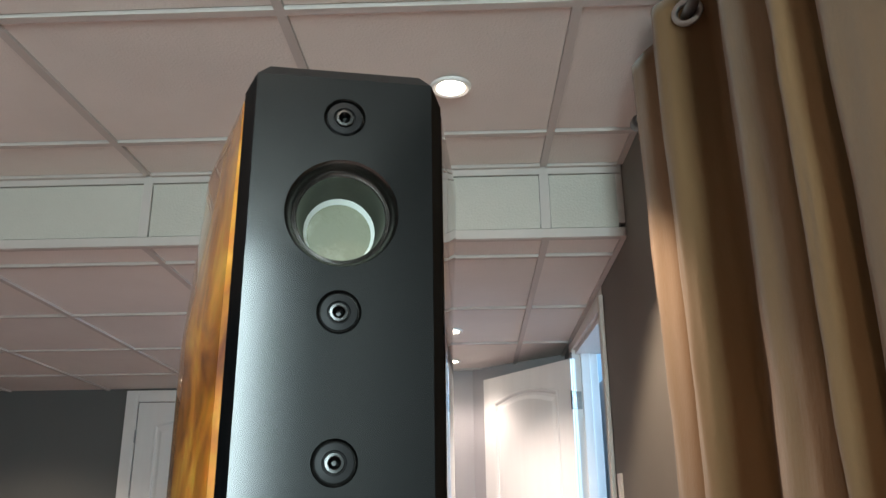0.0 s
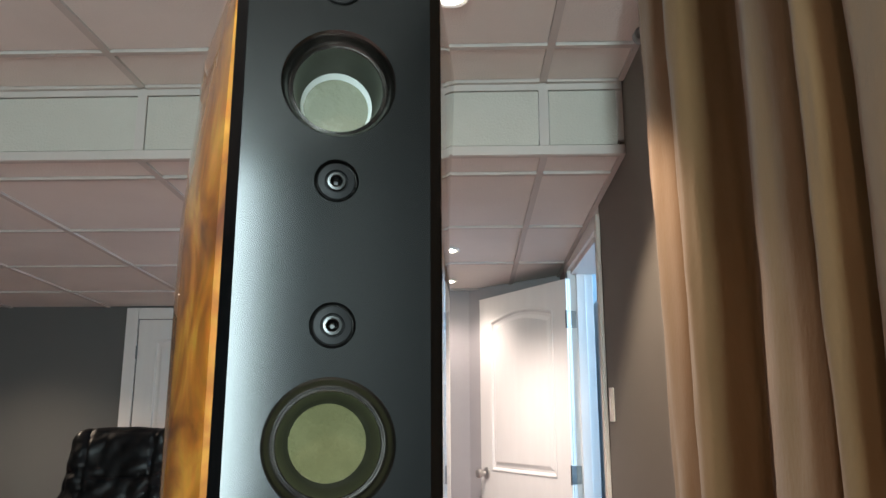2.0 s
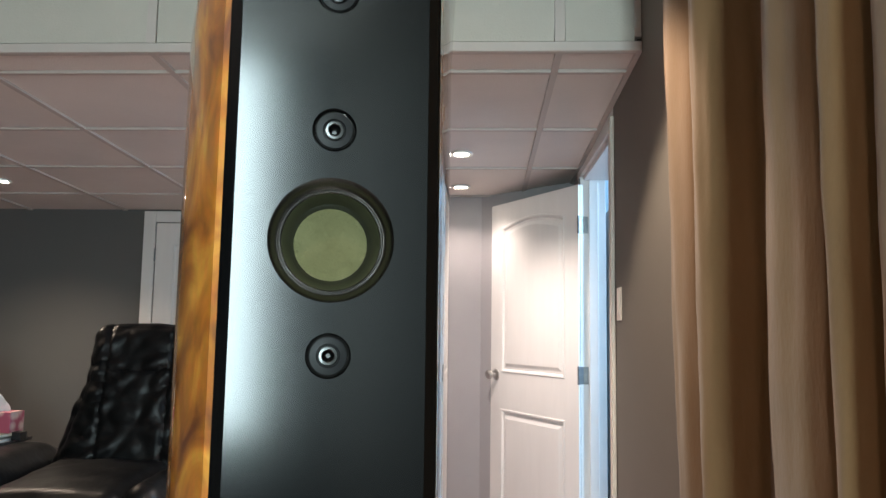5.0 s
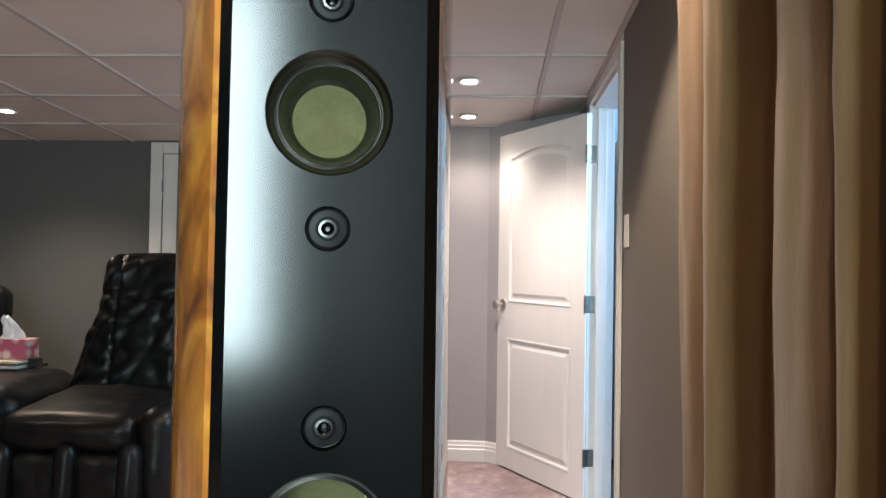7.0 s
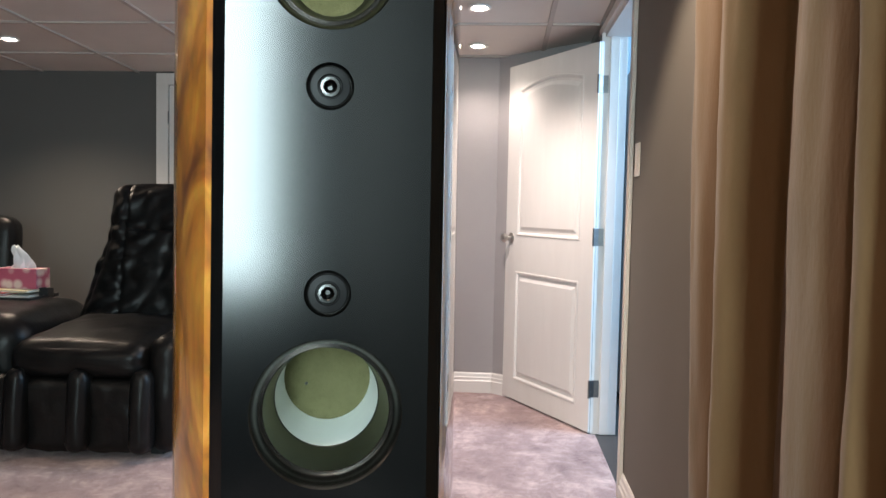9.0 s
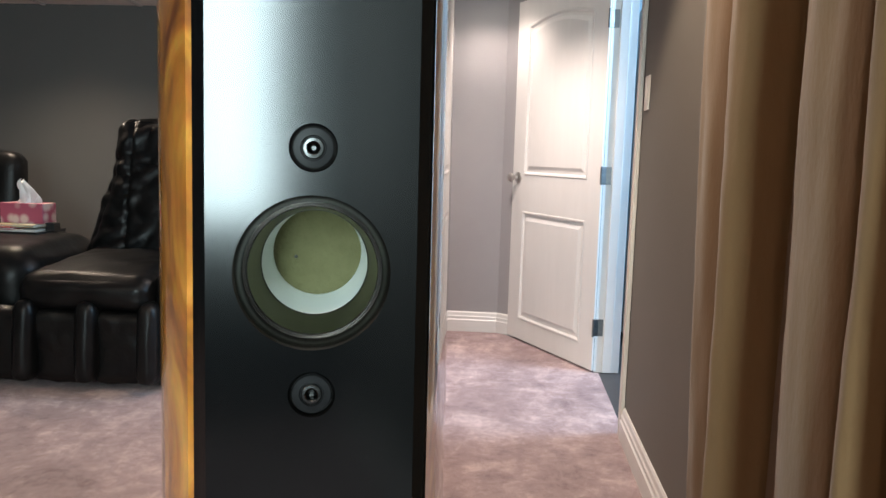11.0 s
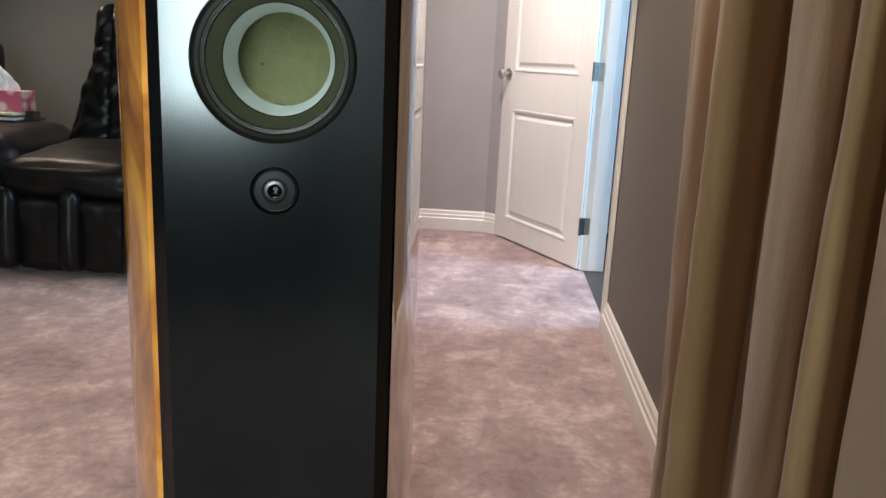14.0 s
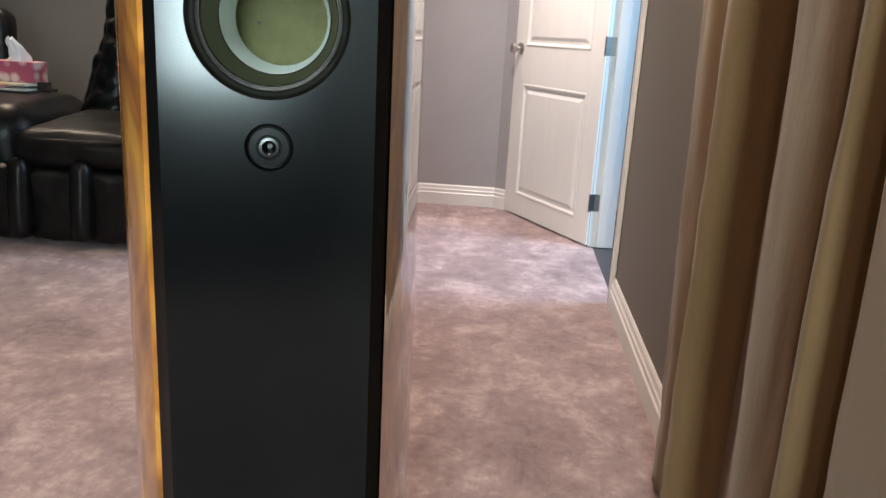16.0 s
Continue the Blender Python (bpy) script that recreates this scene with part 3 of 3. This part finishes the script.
front = part("front_panel", bm, M["baffle"], spk, "satin black front panel with chamfered edges")

for z, r, lip, t, depth in HOLES:
    bm = bmesh.new()
    lathe(bm, [(r, 0.0), (r - 0.0006, 0.0008), (r - 0.0016, 0.0020), (r - 0.0030, 0.0056), (lip + 0.0018, 0.0106), (lip + 0.0010, 0.0112), (lip, 0.0104), (lip - 0.0006, 0.0112)], 72, "y", (0, 0, z))
    hole = part("driver_opening", bm, M["ring"], spk, "empty round driver opening with a dark metal rim", True)
    split = 0.0112 + (depth - 0.0112) * (0.38 if depth > 0.09 else 0.80)
    tm = (lip - 0.0006) * 0.45 + t * 0.55
    bm = bmesh.new()
    lathe(bm, [(lip - 0.0006, 0.0112), (tm, split), (tm - 0.0006, split + 0.0006)], 72, "y", (0, 0, z))
    part("sleeve", bm, M["sleeve"], hole, smooth=True)
    bm = bmesh.new()
    lathe(bm, [(tm - 0.0006, split + 0.0006), (t, depth)], 72, "y", (0, 0, z))
    part("lining", bm, M["sleeve"] if depth < 0.04 else M["tube"], hole, "" if depth < 0.04 else "white lining of the opening", True)
    bm = bmesh.new()
    lathe(bm, [(t + 0.002, depth - 0.0005), (t * 0.8, depth - 0.002), (t * 0.4, depth - 0.003), (0.0004, depth - 0.0034)], 48, "y", (0, 0, z), close=True)
    bmesh.ops.recalc_face_normals(bm, faces=bm.faces[:])
    part("damping", bm, M["pale_felt"] if z > 1.5 else M["felt"], hole, "olive felt damping inside the cabinet", True)

bm = bmesh.new()
lathe(bm, [(0.0012, 0.0945), (0.0009, 0.0932), (0.0002, 0.0930)], 12, "y", (-0.0145, 0, 1.031), close=True)
part("speck", bm, M["black"], hole, "small black speck on the felt", True)

for z in BOLTS:
    bm = bmesh.new()
    lathe(bm, [(RB, 0.0), (RB - 0.0004, 0.0010), (RB - 0.0010, 0.0018), (RB - 0.0012, 0.0042), (0.0112, 0.0046)], 44, "y", (0, 0, z))
    cup = part("bolt_seat", bm, M["ring"], spk, "recessed bolt seat", True)
    bm = bmesh.new()
    lathe(bm, [(0.0116, 0.0046), (0.0116, 0.0016), (0.0110, 0.0009), (0.0072, 0.0007), (0.0068, 0.0012), (0.0066, 0.0022), (0.0060, 0.0022)], 44, "y", (0, 0, z))
    part("washer", bm, M["bolt"], cup, "dark steel washer", True)
    bm = bmesh.new()
    lathe(bm, [(0.0060, 0.0026), (0.0060, 0.0008), (0.0055, 0.0003), (0.0040, 0.0002), (0.0034, 0.0006)], 36, "y", (0, 0, z))
    rings = lathe(bm, [(0.0033, 0.0006), (0.0029, 0.0012), (0.0029, 0.0062), (0.0015, 0.0068)], 6, "y", (0, 0, z), close=True)
    bmesh.ops.recalc_face_normals(bm, faces=bm.faces[:])
    part("socket_head", bm, M["socket"], cup, "bright hex socket bolt head")

for s in (-1, 1):
    # bowed side, drawn in a little towards the top, its upper edge eased over
    bm = bmesh.new()
    n = 44
    vs = [0.0135 + (0.44 - 0.0135) * (k / n) ** 1.4 for k in range(n + 1)]
    levels = [(FOOT, 0.0), (0.5, 0.0), (1.0, 0.0), (1.3, 0.0), (1.4, 0.0), (1.45, 0.0), (1.5, 0.0), (1.54, 0.0), (1.57, 0.0), (TS - 0.008, 0.0), (TS - 0.005, 0.0004), (TS - 0.003, 0.0012),
              (TS - 0.0012, 0.003), (TS, 0.006), (TS, 0.02)]
    rows_ = []
    for z, ins in levels:
        k = max(0.0, min(1.0, (TOP - 0.02 - z) / 0.16))
        k = k * k * (3 - 2 * k)
        lower = WIDE if s < 0 else SLIM
        ow = ([(0.0630, 0.0150), (0.0652, 0.0125)] if s < 0 else []) + [(smooth_half(v) * (1 - k) + smooth_half(v, lower) * k + 0.0012, v) for v in vs]
        rows_.append([bm.verts.new((s * (max(0.05, x - ins) + 0.0635 * (taper(z) - 1)), v + min(ins, 0.006) * 0.5, z)) for x, v in ow])
    for a, b in zip(rows_, rows_[1:]):
        for k in range(len(a) - 1):
            bm.faces.new((a[k], a[k + 1], b[k + 1], b[k]))
    bmesh.ops.recalc_face_normals(bm, faces=bm.faces[:])
    part("side_panel", bm, M["wood"], spk, "glossy lacquered amber figured wood", True)
bm = bmesh.new()
box(bm, -0.108, 0.108, 0.434, 0.455, FOOT, TS, bevel=0.003)
part("back_panel", bm, M["baffle"], spk)
bm = bmesh.new()
topv = [0.02 + 0.42 * k / 20 for k in range(21)]
ring = [bm.verts.new((smooth_half(v) - 0.004, v, TS + 0.0006)) for v in topv] + [bm.verts.new((-smooth_half(v) + 0.004, v, TS + 0.0006)) for v in reversed(topv)]
f = bm.faces.new(ring)
ext = bmesh.ops.extrude_face_region(bm, geom=[f])
bmesh.ops.translate(bm, verts=[g for g in ext["geom"] if isinstance(g, bmesh.types.BMVert)], vec=(0, 0, -0.02))
bmesh.ops.recalc_face_normals(bm, faces=bm.faces[:])
part("top_panel", bm, M["baffle"], spk)
part("plinth", boxed(-0.14, 0.14, -0.03, 0.47, 0.018, 0.069, bevel=0.006), M["baffle"], spk, "black plinth")
for x in (-0.11, 0.11):
    for y in (0.0, 0.44):
        bm = bmesh.new()
        lathe(bm, [(0.0005, 0.0), (0.02, 0.0), (0.022, 0.004), (0.018, 0.0175), (0.0005, 0.0175)], 20, "z", (x, y, 0))
        part("foot", bm, M["steel"], spk, smooth=True)


# ---- curtain ----
# plan of the folds from the far hem towards the near end: sharp noses, flat flanks, deep grooves
RIDGES = ((0.812, 2.335), (0.778, 2.300), (0.752, 2.252), (0.753, 2.215), (0.772, 2.150), (0.800, 2.085), (0.786, 2.050), (0.747, 2.014), (0.746, 1.984), (0.772, 1.958),
          (0.822, 1.936), (0.853, 1.905), (0.854, 1.800), (0.853, 1.700), (0.820, 1.668), (0.762, 1.640), (0.744, 1.612), (0.752, 1.560), (0.768, 1.500), (0.792, 1.476), (0.780, 1.458), (0.742, 1.440),
          (0.744, 1.416), (0.776, 1.392), (0.840, 1.372), (0.846, 1.356), (0.820, 1.342), (0.800, 1.332), (0.762, 1.318), (0.742, 1.298), (0.752, 1.220), (0.768, 1.110),
          (0.786, 1.000), (0.800, 0.900), (0.812, 0.820), (0.838, 0.740), (0.775, 0.660), (0.835, 0.580))
CZ = 2.362


def spline(pts, per=14):
    out = []
    for i in range(len(pts) - 1):
        p0, p1, p2, p3 = (Vector(pts[max(0, min(len(pts) - 1, i + k))]) for k in (-1, 0, 1, 2))
        for k in range(per):
            u = k / per
            out.append(0.5 * ((2 * p1) + (p2 - p0) * u + (2 * p0 - 5 * p1 + 4 * p2 - p3) * u * u + (3 * p1 - p0 - 3 * p2 + p3) * u ** 3))
    return out + [Vector(pts[-1])]


path = spline(RIDGES, 8)
bm = bmesh.new()
rows = 84
GROM = Vector((0.797, 1.925, 2.305))
verts = []
for j in range(rows + 1):
    z = 0.022 + (CZ - 0.022) * j / rows
    low = 1 - z / CZ
    row = []
    for i, p in enumerate(path):
        u = i / len(path)
        dx = 0.006 * math.sin(2.2 * z + u * 19) * low + 0.010 * noise.noise(Vector((u * 9, z * 1.1, 3.0))) * low
        dy = 0.030 * low * noise.noise(Vector((u * 5, z * 0.6, 9.0))) + 0.012 * noise.noise(Vector((u * 14, z * 1.4, 5.0)))
        w = 0.0035 * noise.noise(Vector((u * 60, z * 4.5, 1.0))) + 0.003 * noise.noise(Vector((u * 24, z * 13.0, 7.0))) * (1 if low > 0.75 else 0.5)
        w += 0.010 * noise.noise(Vector((u * 30, z * 7.0, 4.0))) * max(0.0, low - 0.55) * (1 if u > 0.6 else 0.25)
        hem = 0.002 if abs(z - 0.16) < 0.014 else 0
        dx += 0.040 * low * max(0.45, 1 - 1.8 * u)
        row.append(bm.verts.new((min(0.858, p.x + dx + w + hem), p.y + dy, z)))
    verts.append(row)
for j in range(rows):
    for i in range(len(path) - 1):
        q = (verts[j][i], verts[j][i + 1], verts[j + 1][i + 1], verts[j + 1][i])
        c = sum((v.co for v in q), Vector()) / 4
        if (c - GROM).length < 0.021:
            continue
        bm.faces.new(q)
bmesh.ops.recalc_face_normals(bm, faces=bm.faces[:])
cur = thing("curtain", "tan woven eyelet curtain hanging in deep folds to the carpet", "curtain")
cloth = part("cloth", bm, M["curtain"], cur, "tan woven cloth", True)
sol = cloth.modifiers.new("thickness", "SOLIDIFY")
sol.thickness, sol.offset = 0.0018, 0
bm = bmesh.new()
lathe(bm, [(0.020, -0.003), (0.0225, -0.005), (0.029, -0.005), (0.033, -0.002), (0.033, 0.002), (0.029, 0.005), (0.0225, 0.005), (0.020, 0.003), (0.020, -0.003)], 40, "y")
bm.transform(Matrix.Translation(GROM) @ pose(0, 0, 0, 0, 0, -32))
part("eyelet", bm, M["steel"], cur, "nickel eyelet ring", True)
rod = thing("curtain_rod", "dark metal curtain rod under the ceiling", "curtain rod")
bm = bmesh.new()
lathe(bm, [(0.0005, 0.4), (0.0125, 0.4), (0.0125, 2.42), (0.020, 2.425), (0.022, 2.45), (0.012, 2.47), (0.0005, 2.472)], 20, "y", (0.80, 0, 2.305))
part("pole", bm, M["dark_steel"], rod, smooth=True)
part("bracket", boxed(0.80, XR - 0.001, 2.395, 2.415, 2.28, 2.33), M["dark_steel"], rod)


# ---- recliner ----
rec = thing("recliner", "black leather recliner with a tall wrinkled backrest and strapped front", "recliner", pose(-1.46, 3.62, 0, 0, 0, 3))


def narrow(p):
    """Head part of even width, spreading below; seams across and the folds that they pull."""
    p.x *= 0.90 + max(0.0, 0.12 - p.z) * 0.95
    fold = noise.noise(Vector((p.x * 6 + p.z * 2, p.z * 9 - p.x * 5, 2.0)))
    fine = noise.noise(Vector((p.x * 26 - p.z * 9, p.z * 22 + p.x * 8, 5.0)))
    if p.y < 0:
        side = min(1.0, abs(p.x) * 5)
        p.y -= (0.018 + 0.034 * side) * abs(fold) + 0.006 * abs(fine) * side
        for seam, amp in ((0.17, 0.013), (0.05, 0.006), (-0.12, 0.005)):
            p.y += amp * math.exp(-((p.z - seam - 0.05 * p.x * p.x * 9 - 0.012 * fold) / 0.012) ** 2)
        p.y += 0.010 * math.exp(-((abs(p.x) - 0.17) / 0.010) ** 2)
    else:
        p.y += 0.01 * fold
    p.x += 0.006 * fold
    return p


bm = padded(0.60, 0.17, 0.84, 0.07, 56, 0.02, 0.006, 5.0, 3.1, narrow)
bm.transform(pose(0.045, 0.98, 0.815, -12))
part("backrest", bm, M["leather"], rec, "wrinkled black leather backrest", True)
bm = padded(0.60, 0.72, 0.17, 0.07, 20, 0.022, 0.010, 7, 1.4)
bm.transform(pose(-0.02, 0.50, 0.455, 3))
part("seat", bm, M["leather"], rec, "sagging black leather seat cushion", True)
bm = padded(0.66, 0.62, 0.30, 0.04, 10, 0.0, 0.006, 6, 5.0)
bm.transform(pose(-0.02, 0.48, 0.212))
part("base", bm, M["leather"], rec, smooth=True)
for k, x in enumerate((-0.55, -0.275, 0.0, 0.275)):
    bm = padded(0.085, 0.15, 0.35, 0.035, 10, 0.006, 0.004, 9, k)
    bm.transform(pose(x + 0.01, 0.142, 0.232, -5))
    part("strap_pad", bm, M["leather"], rec, "rolled leather strap on the front", True)
for x in (-0.41, -0.137, 0.137):
    bm = padded(0.25, 0.11, 0.31, 0.03, 14, 0.008, 0.014, 7, x)
    bm.transform(pose(x + 0.01, 0.190, 0.20))
    part("front_pad", bm, M["leather"], rec, smooth=True)
bm = padded(0.16, 0.78, 0.52, 0.075, 14, 0.01, 0.010, 6, 2.0)
bm.transform(pose(0.36, 0.55, 0.29))
part("armrest", bm, M["leather"], rec, smooth=True)
bm = padded(0.86, 0.80, 0.58, 0.13, 20, 0.015, 0.010, 5, 4.2)
bm.transform(pose(-0.79, 0.72, 0.315))
part("console_arm", bm, M["leather"], rec, "wide padded leather console arm", True)
for x in (-0.9, 0.3):
    for y in (0.3, 0.9):
        part("foot", boxed(x - 0.03, x + 0.03, y - 0.03, y + 0.03, 0, 0.07), M["black"], rec)

chair = thing("armchair", "low black padded armchair behind the console", "armchair", pose(-2.87, 4.96, 0))
bm = padded(0.70, 0.18, 0.62, 0.07, 12, 0.01, 0.006, 6, 7)
bm.transform(pose(0, 0.0, 0.73, -6))
part("backrest", bm, M["leather"], chair, smooth=True)
bm = padded(0.66, 0.5, 0.36, 0.07, 10, 0.01, 0.006, 6, 9)
bm.transform(pose(0, -0.12, 0.25))
part("seat", bm, M["leather"], chair, smooth=True)
for x in (-0.26, 0.26):
    for y in (-0.3, 0.06):
        part("leg", boxed(x - 0.025, x + 0.025, y - 0.025, y + 0.025, 0, 0.09), M["black"], chair)


# ---- what lies on the console ----
ZT = 0.612
def slab(name, label, cat, x, y, z, sx, sy, sz, mat, turn, pages=True):
    ob = thing(name, label, cat, pose(x, y, z, 0, 0, turn))
    bm = bmesh.new()
    box(bm, -sx / 2, sx / 2, -sy / 2, sy / 2, sz - 0.003, sz)
    box(bm, -sx / 2, sx / 2, -sy / 2, sy / 2, 0, 0.003)
    part("cover", bm, mat, ob)
    part("pages", boxed(-sx / 2 + 0.004, sx / 2 - 0.004, -sy / 2 + 0.004, sy / 2 - 0.004, 0.0031, sz - 0.0031), M["white_book"], ob)
    return ob


tray = thing("tray", "flat black tray on the console arm", "tray", pose(-2.24, 4.55, ZT))
part("plate", boxed(-0.22, 0.15, -0.15, 0.13, 0.0, 0.010, bevel=0.003), M["black"], tray)
for a in ((-0.22, 0.15, -0.15, -0.14), (-0.22, 0.15, 0.12, 0.13), (-0.22, -0.21, -0.139, 0.119), (0.14, 0.15, -0.139, 0.119)):
    part("rim", boxed(*a, 0.0101, 0.018), M["black"], tray)
slab("magazine", "white magazine on a stack", "magazine", -2.26, 4.53, ZT + 0.0105, 0.26, 0.20, 0.014, M["white_book"], 6)
slab("book", "red covered book in a stack", "book", -2.33, 4.53, ZT + 0.0250, 0.18, 0.20, 0.012, M["red_book"], -4)
slab("magazine", "yellow covered magazine on a stack", "magazine", -2.25, 4.55, ZT + 0.0375, 0.25, 0.18, 0.012, M["yellow_book"], -5)
bx = thing("remote_box", "small black box beside the magazines", "box", pose(-2.105, 4.58, ZT + 0.0105))
part("case", boxed(-0.025, 0.025, -0.03, 0.03, 0, 0.045, bevel=0.003), M["black"], bx)
tb = thing("tissue_box", "pink printed tissue box with a white tissue", "tissue box", pose(-2.255, 4.60, ZT + 0.050, 0, 0, -3))
part("carton", boxed(-0.125, 0.125, -0.06, 0.06, 0, 0.108, bevel=0.002), M["tissue"], tb)
bm = bmesh.new()
n = 26
lv = []
for j in range(12):
    u = j / 11
    ringv = []
    for k in range(n):
        a = 2 * math.pi * k / n
        r = (0.050 * (1 - u) ** 0.7 + 0.010) * (1 + 0.28 * math.sin(3 * a + 4 * u) + 0.15 * math.sin(7 * a - 6 * u))
        ringv.append(bm.verts.new((r * math.cos(a) * 1.0 - 0.02 * u + 0.012 * math.sin(5 * u), r * math.sin(a) * 0.45, 0.106 + 0.122 * u + 0.010 * math.sin(2 * a + 1) * u)))
    lv.append(ringv)
for a, b in zip(lv, lv[1:]):
    for k in range(n):
        bm.faces.new((a[k], a[(k + 1) % n], b[(k + 1) % n], b[k]))
bm.faces.new(lv[-1])
part("tissue", bm, M["paper"], tb, "crumpled white paper tissue", True)

# ---- side room ----
sh = thing("bookcase", "white bookcase with blue and grey boxes in the side room", "bookcase", pose(1.75, 5.30, 0))
for x in (-0.6, 0.6):
    part("side", boxed(x - 0.012, x + 0.012, -0.18, 0.18, 0.005, 2.0), M["trim"], sh)
SHELF = [0.05, 0.42, 0.80, 1.18, 1.56, 1.96]
for z in SHELF:
    part("shelf", boxed(-0.587, 0.587, -0.18, 0.18, z, z + 0.02), M["trim"], sh)
blues = [material("blue box", (0.05, 0.12, 0.22), 0.6), material("teal box", (0.04, 0.16, 0.18), 0.6), material("slate box", (0.08, 0.09, 0.11), 0.6), M["white_book"]]
for z in SHELF[:-1]:
    x = -0.57
    while x < 0.45:
        w, hh = random.uniform(0.05, 0.16), random.uniform(0.16, 0.32)
        b = thing("storage_box", "small dark blue-grey box on the shelf", "box", pose(1.75 + x + w / 2, 5.28, z + 0.0205), "boxes on the bookcase")
        part("case", boxed(-w / 2 + 0.002, w / 2 - 0.002, -0.13, 0.13, 0, hh, bevel=0.003), random.choice(blues), b)
        x += w + random.uniform(0.0, 0.05)
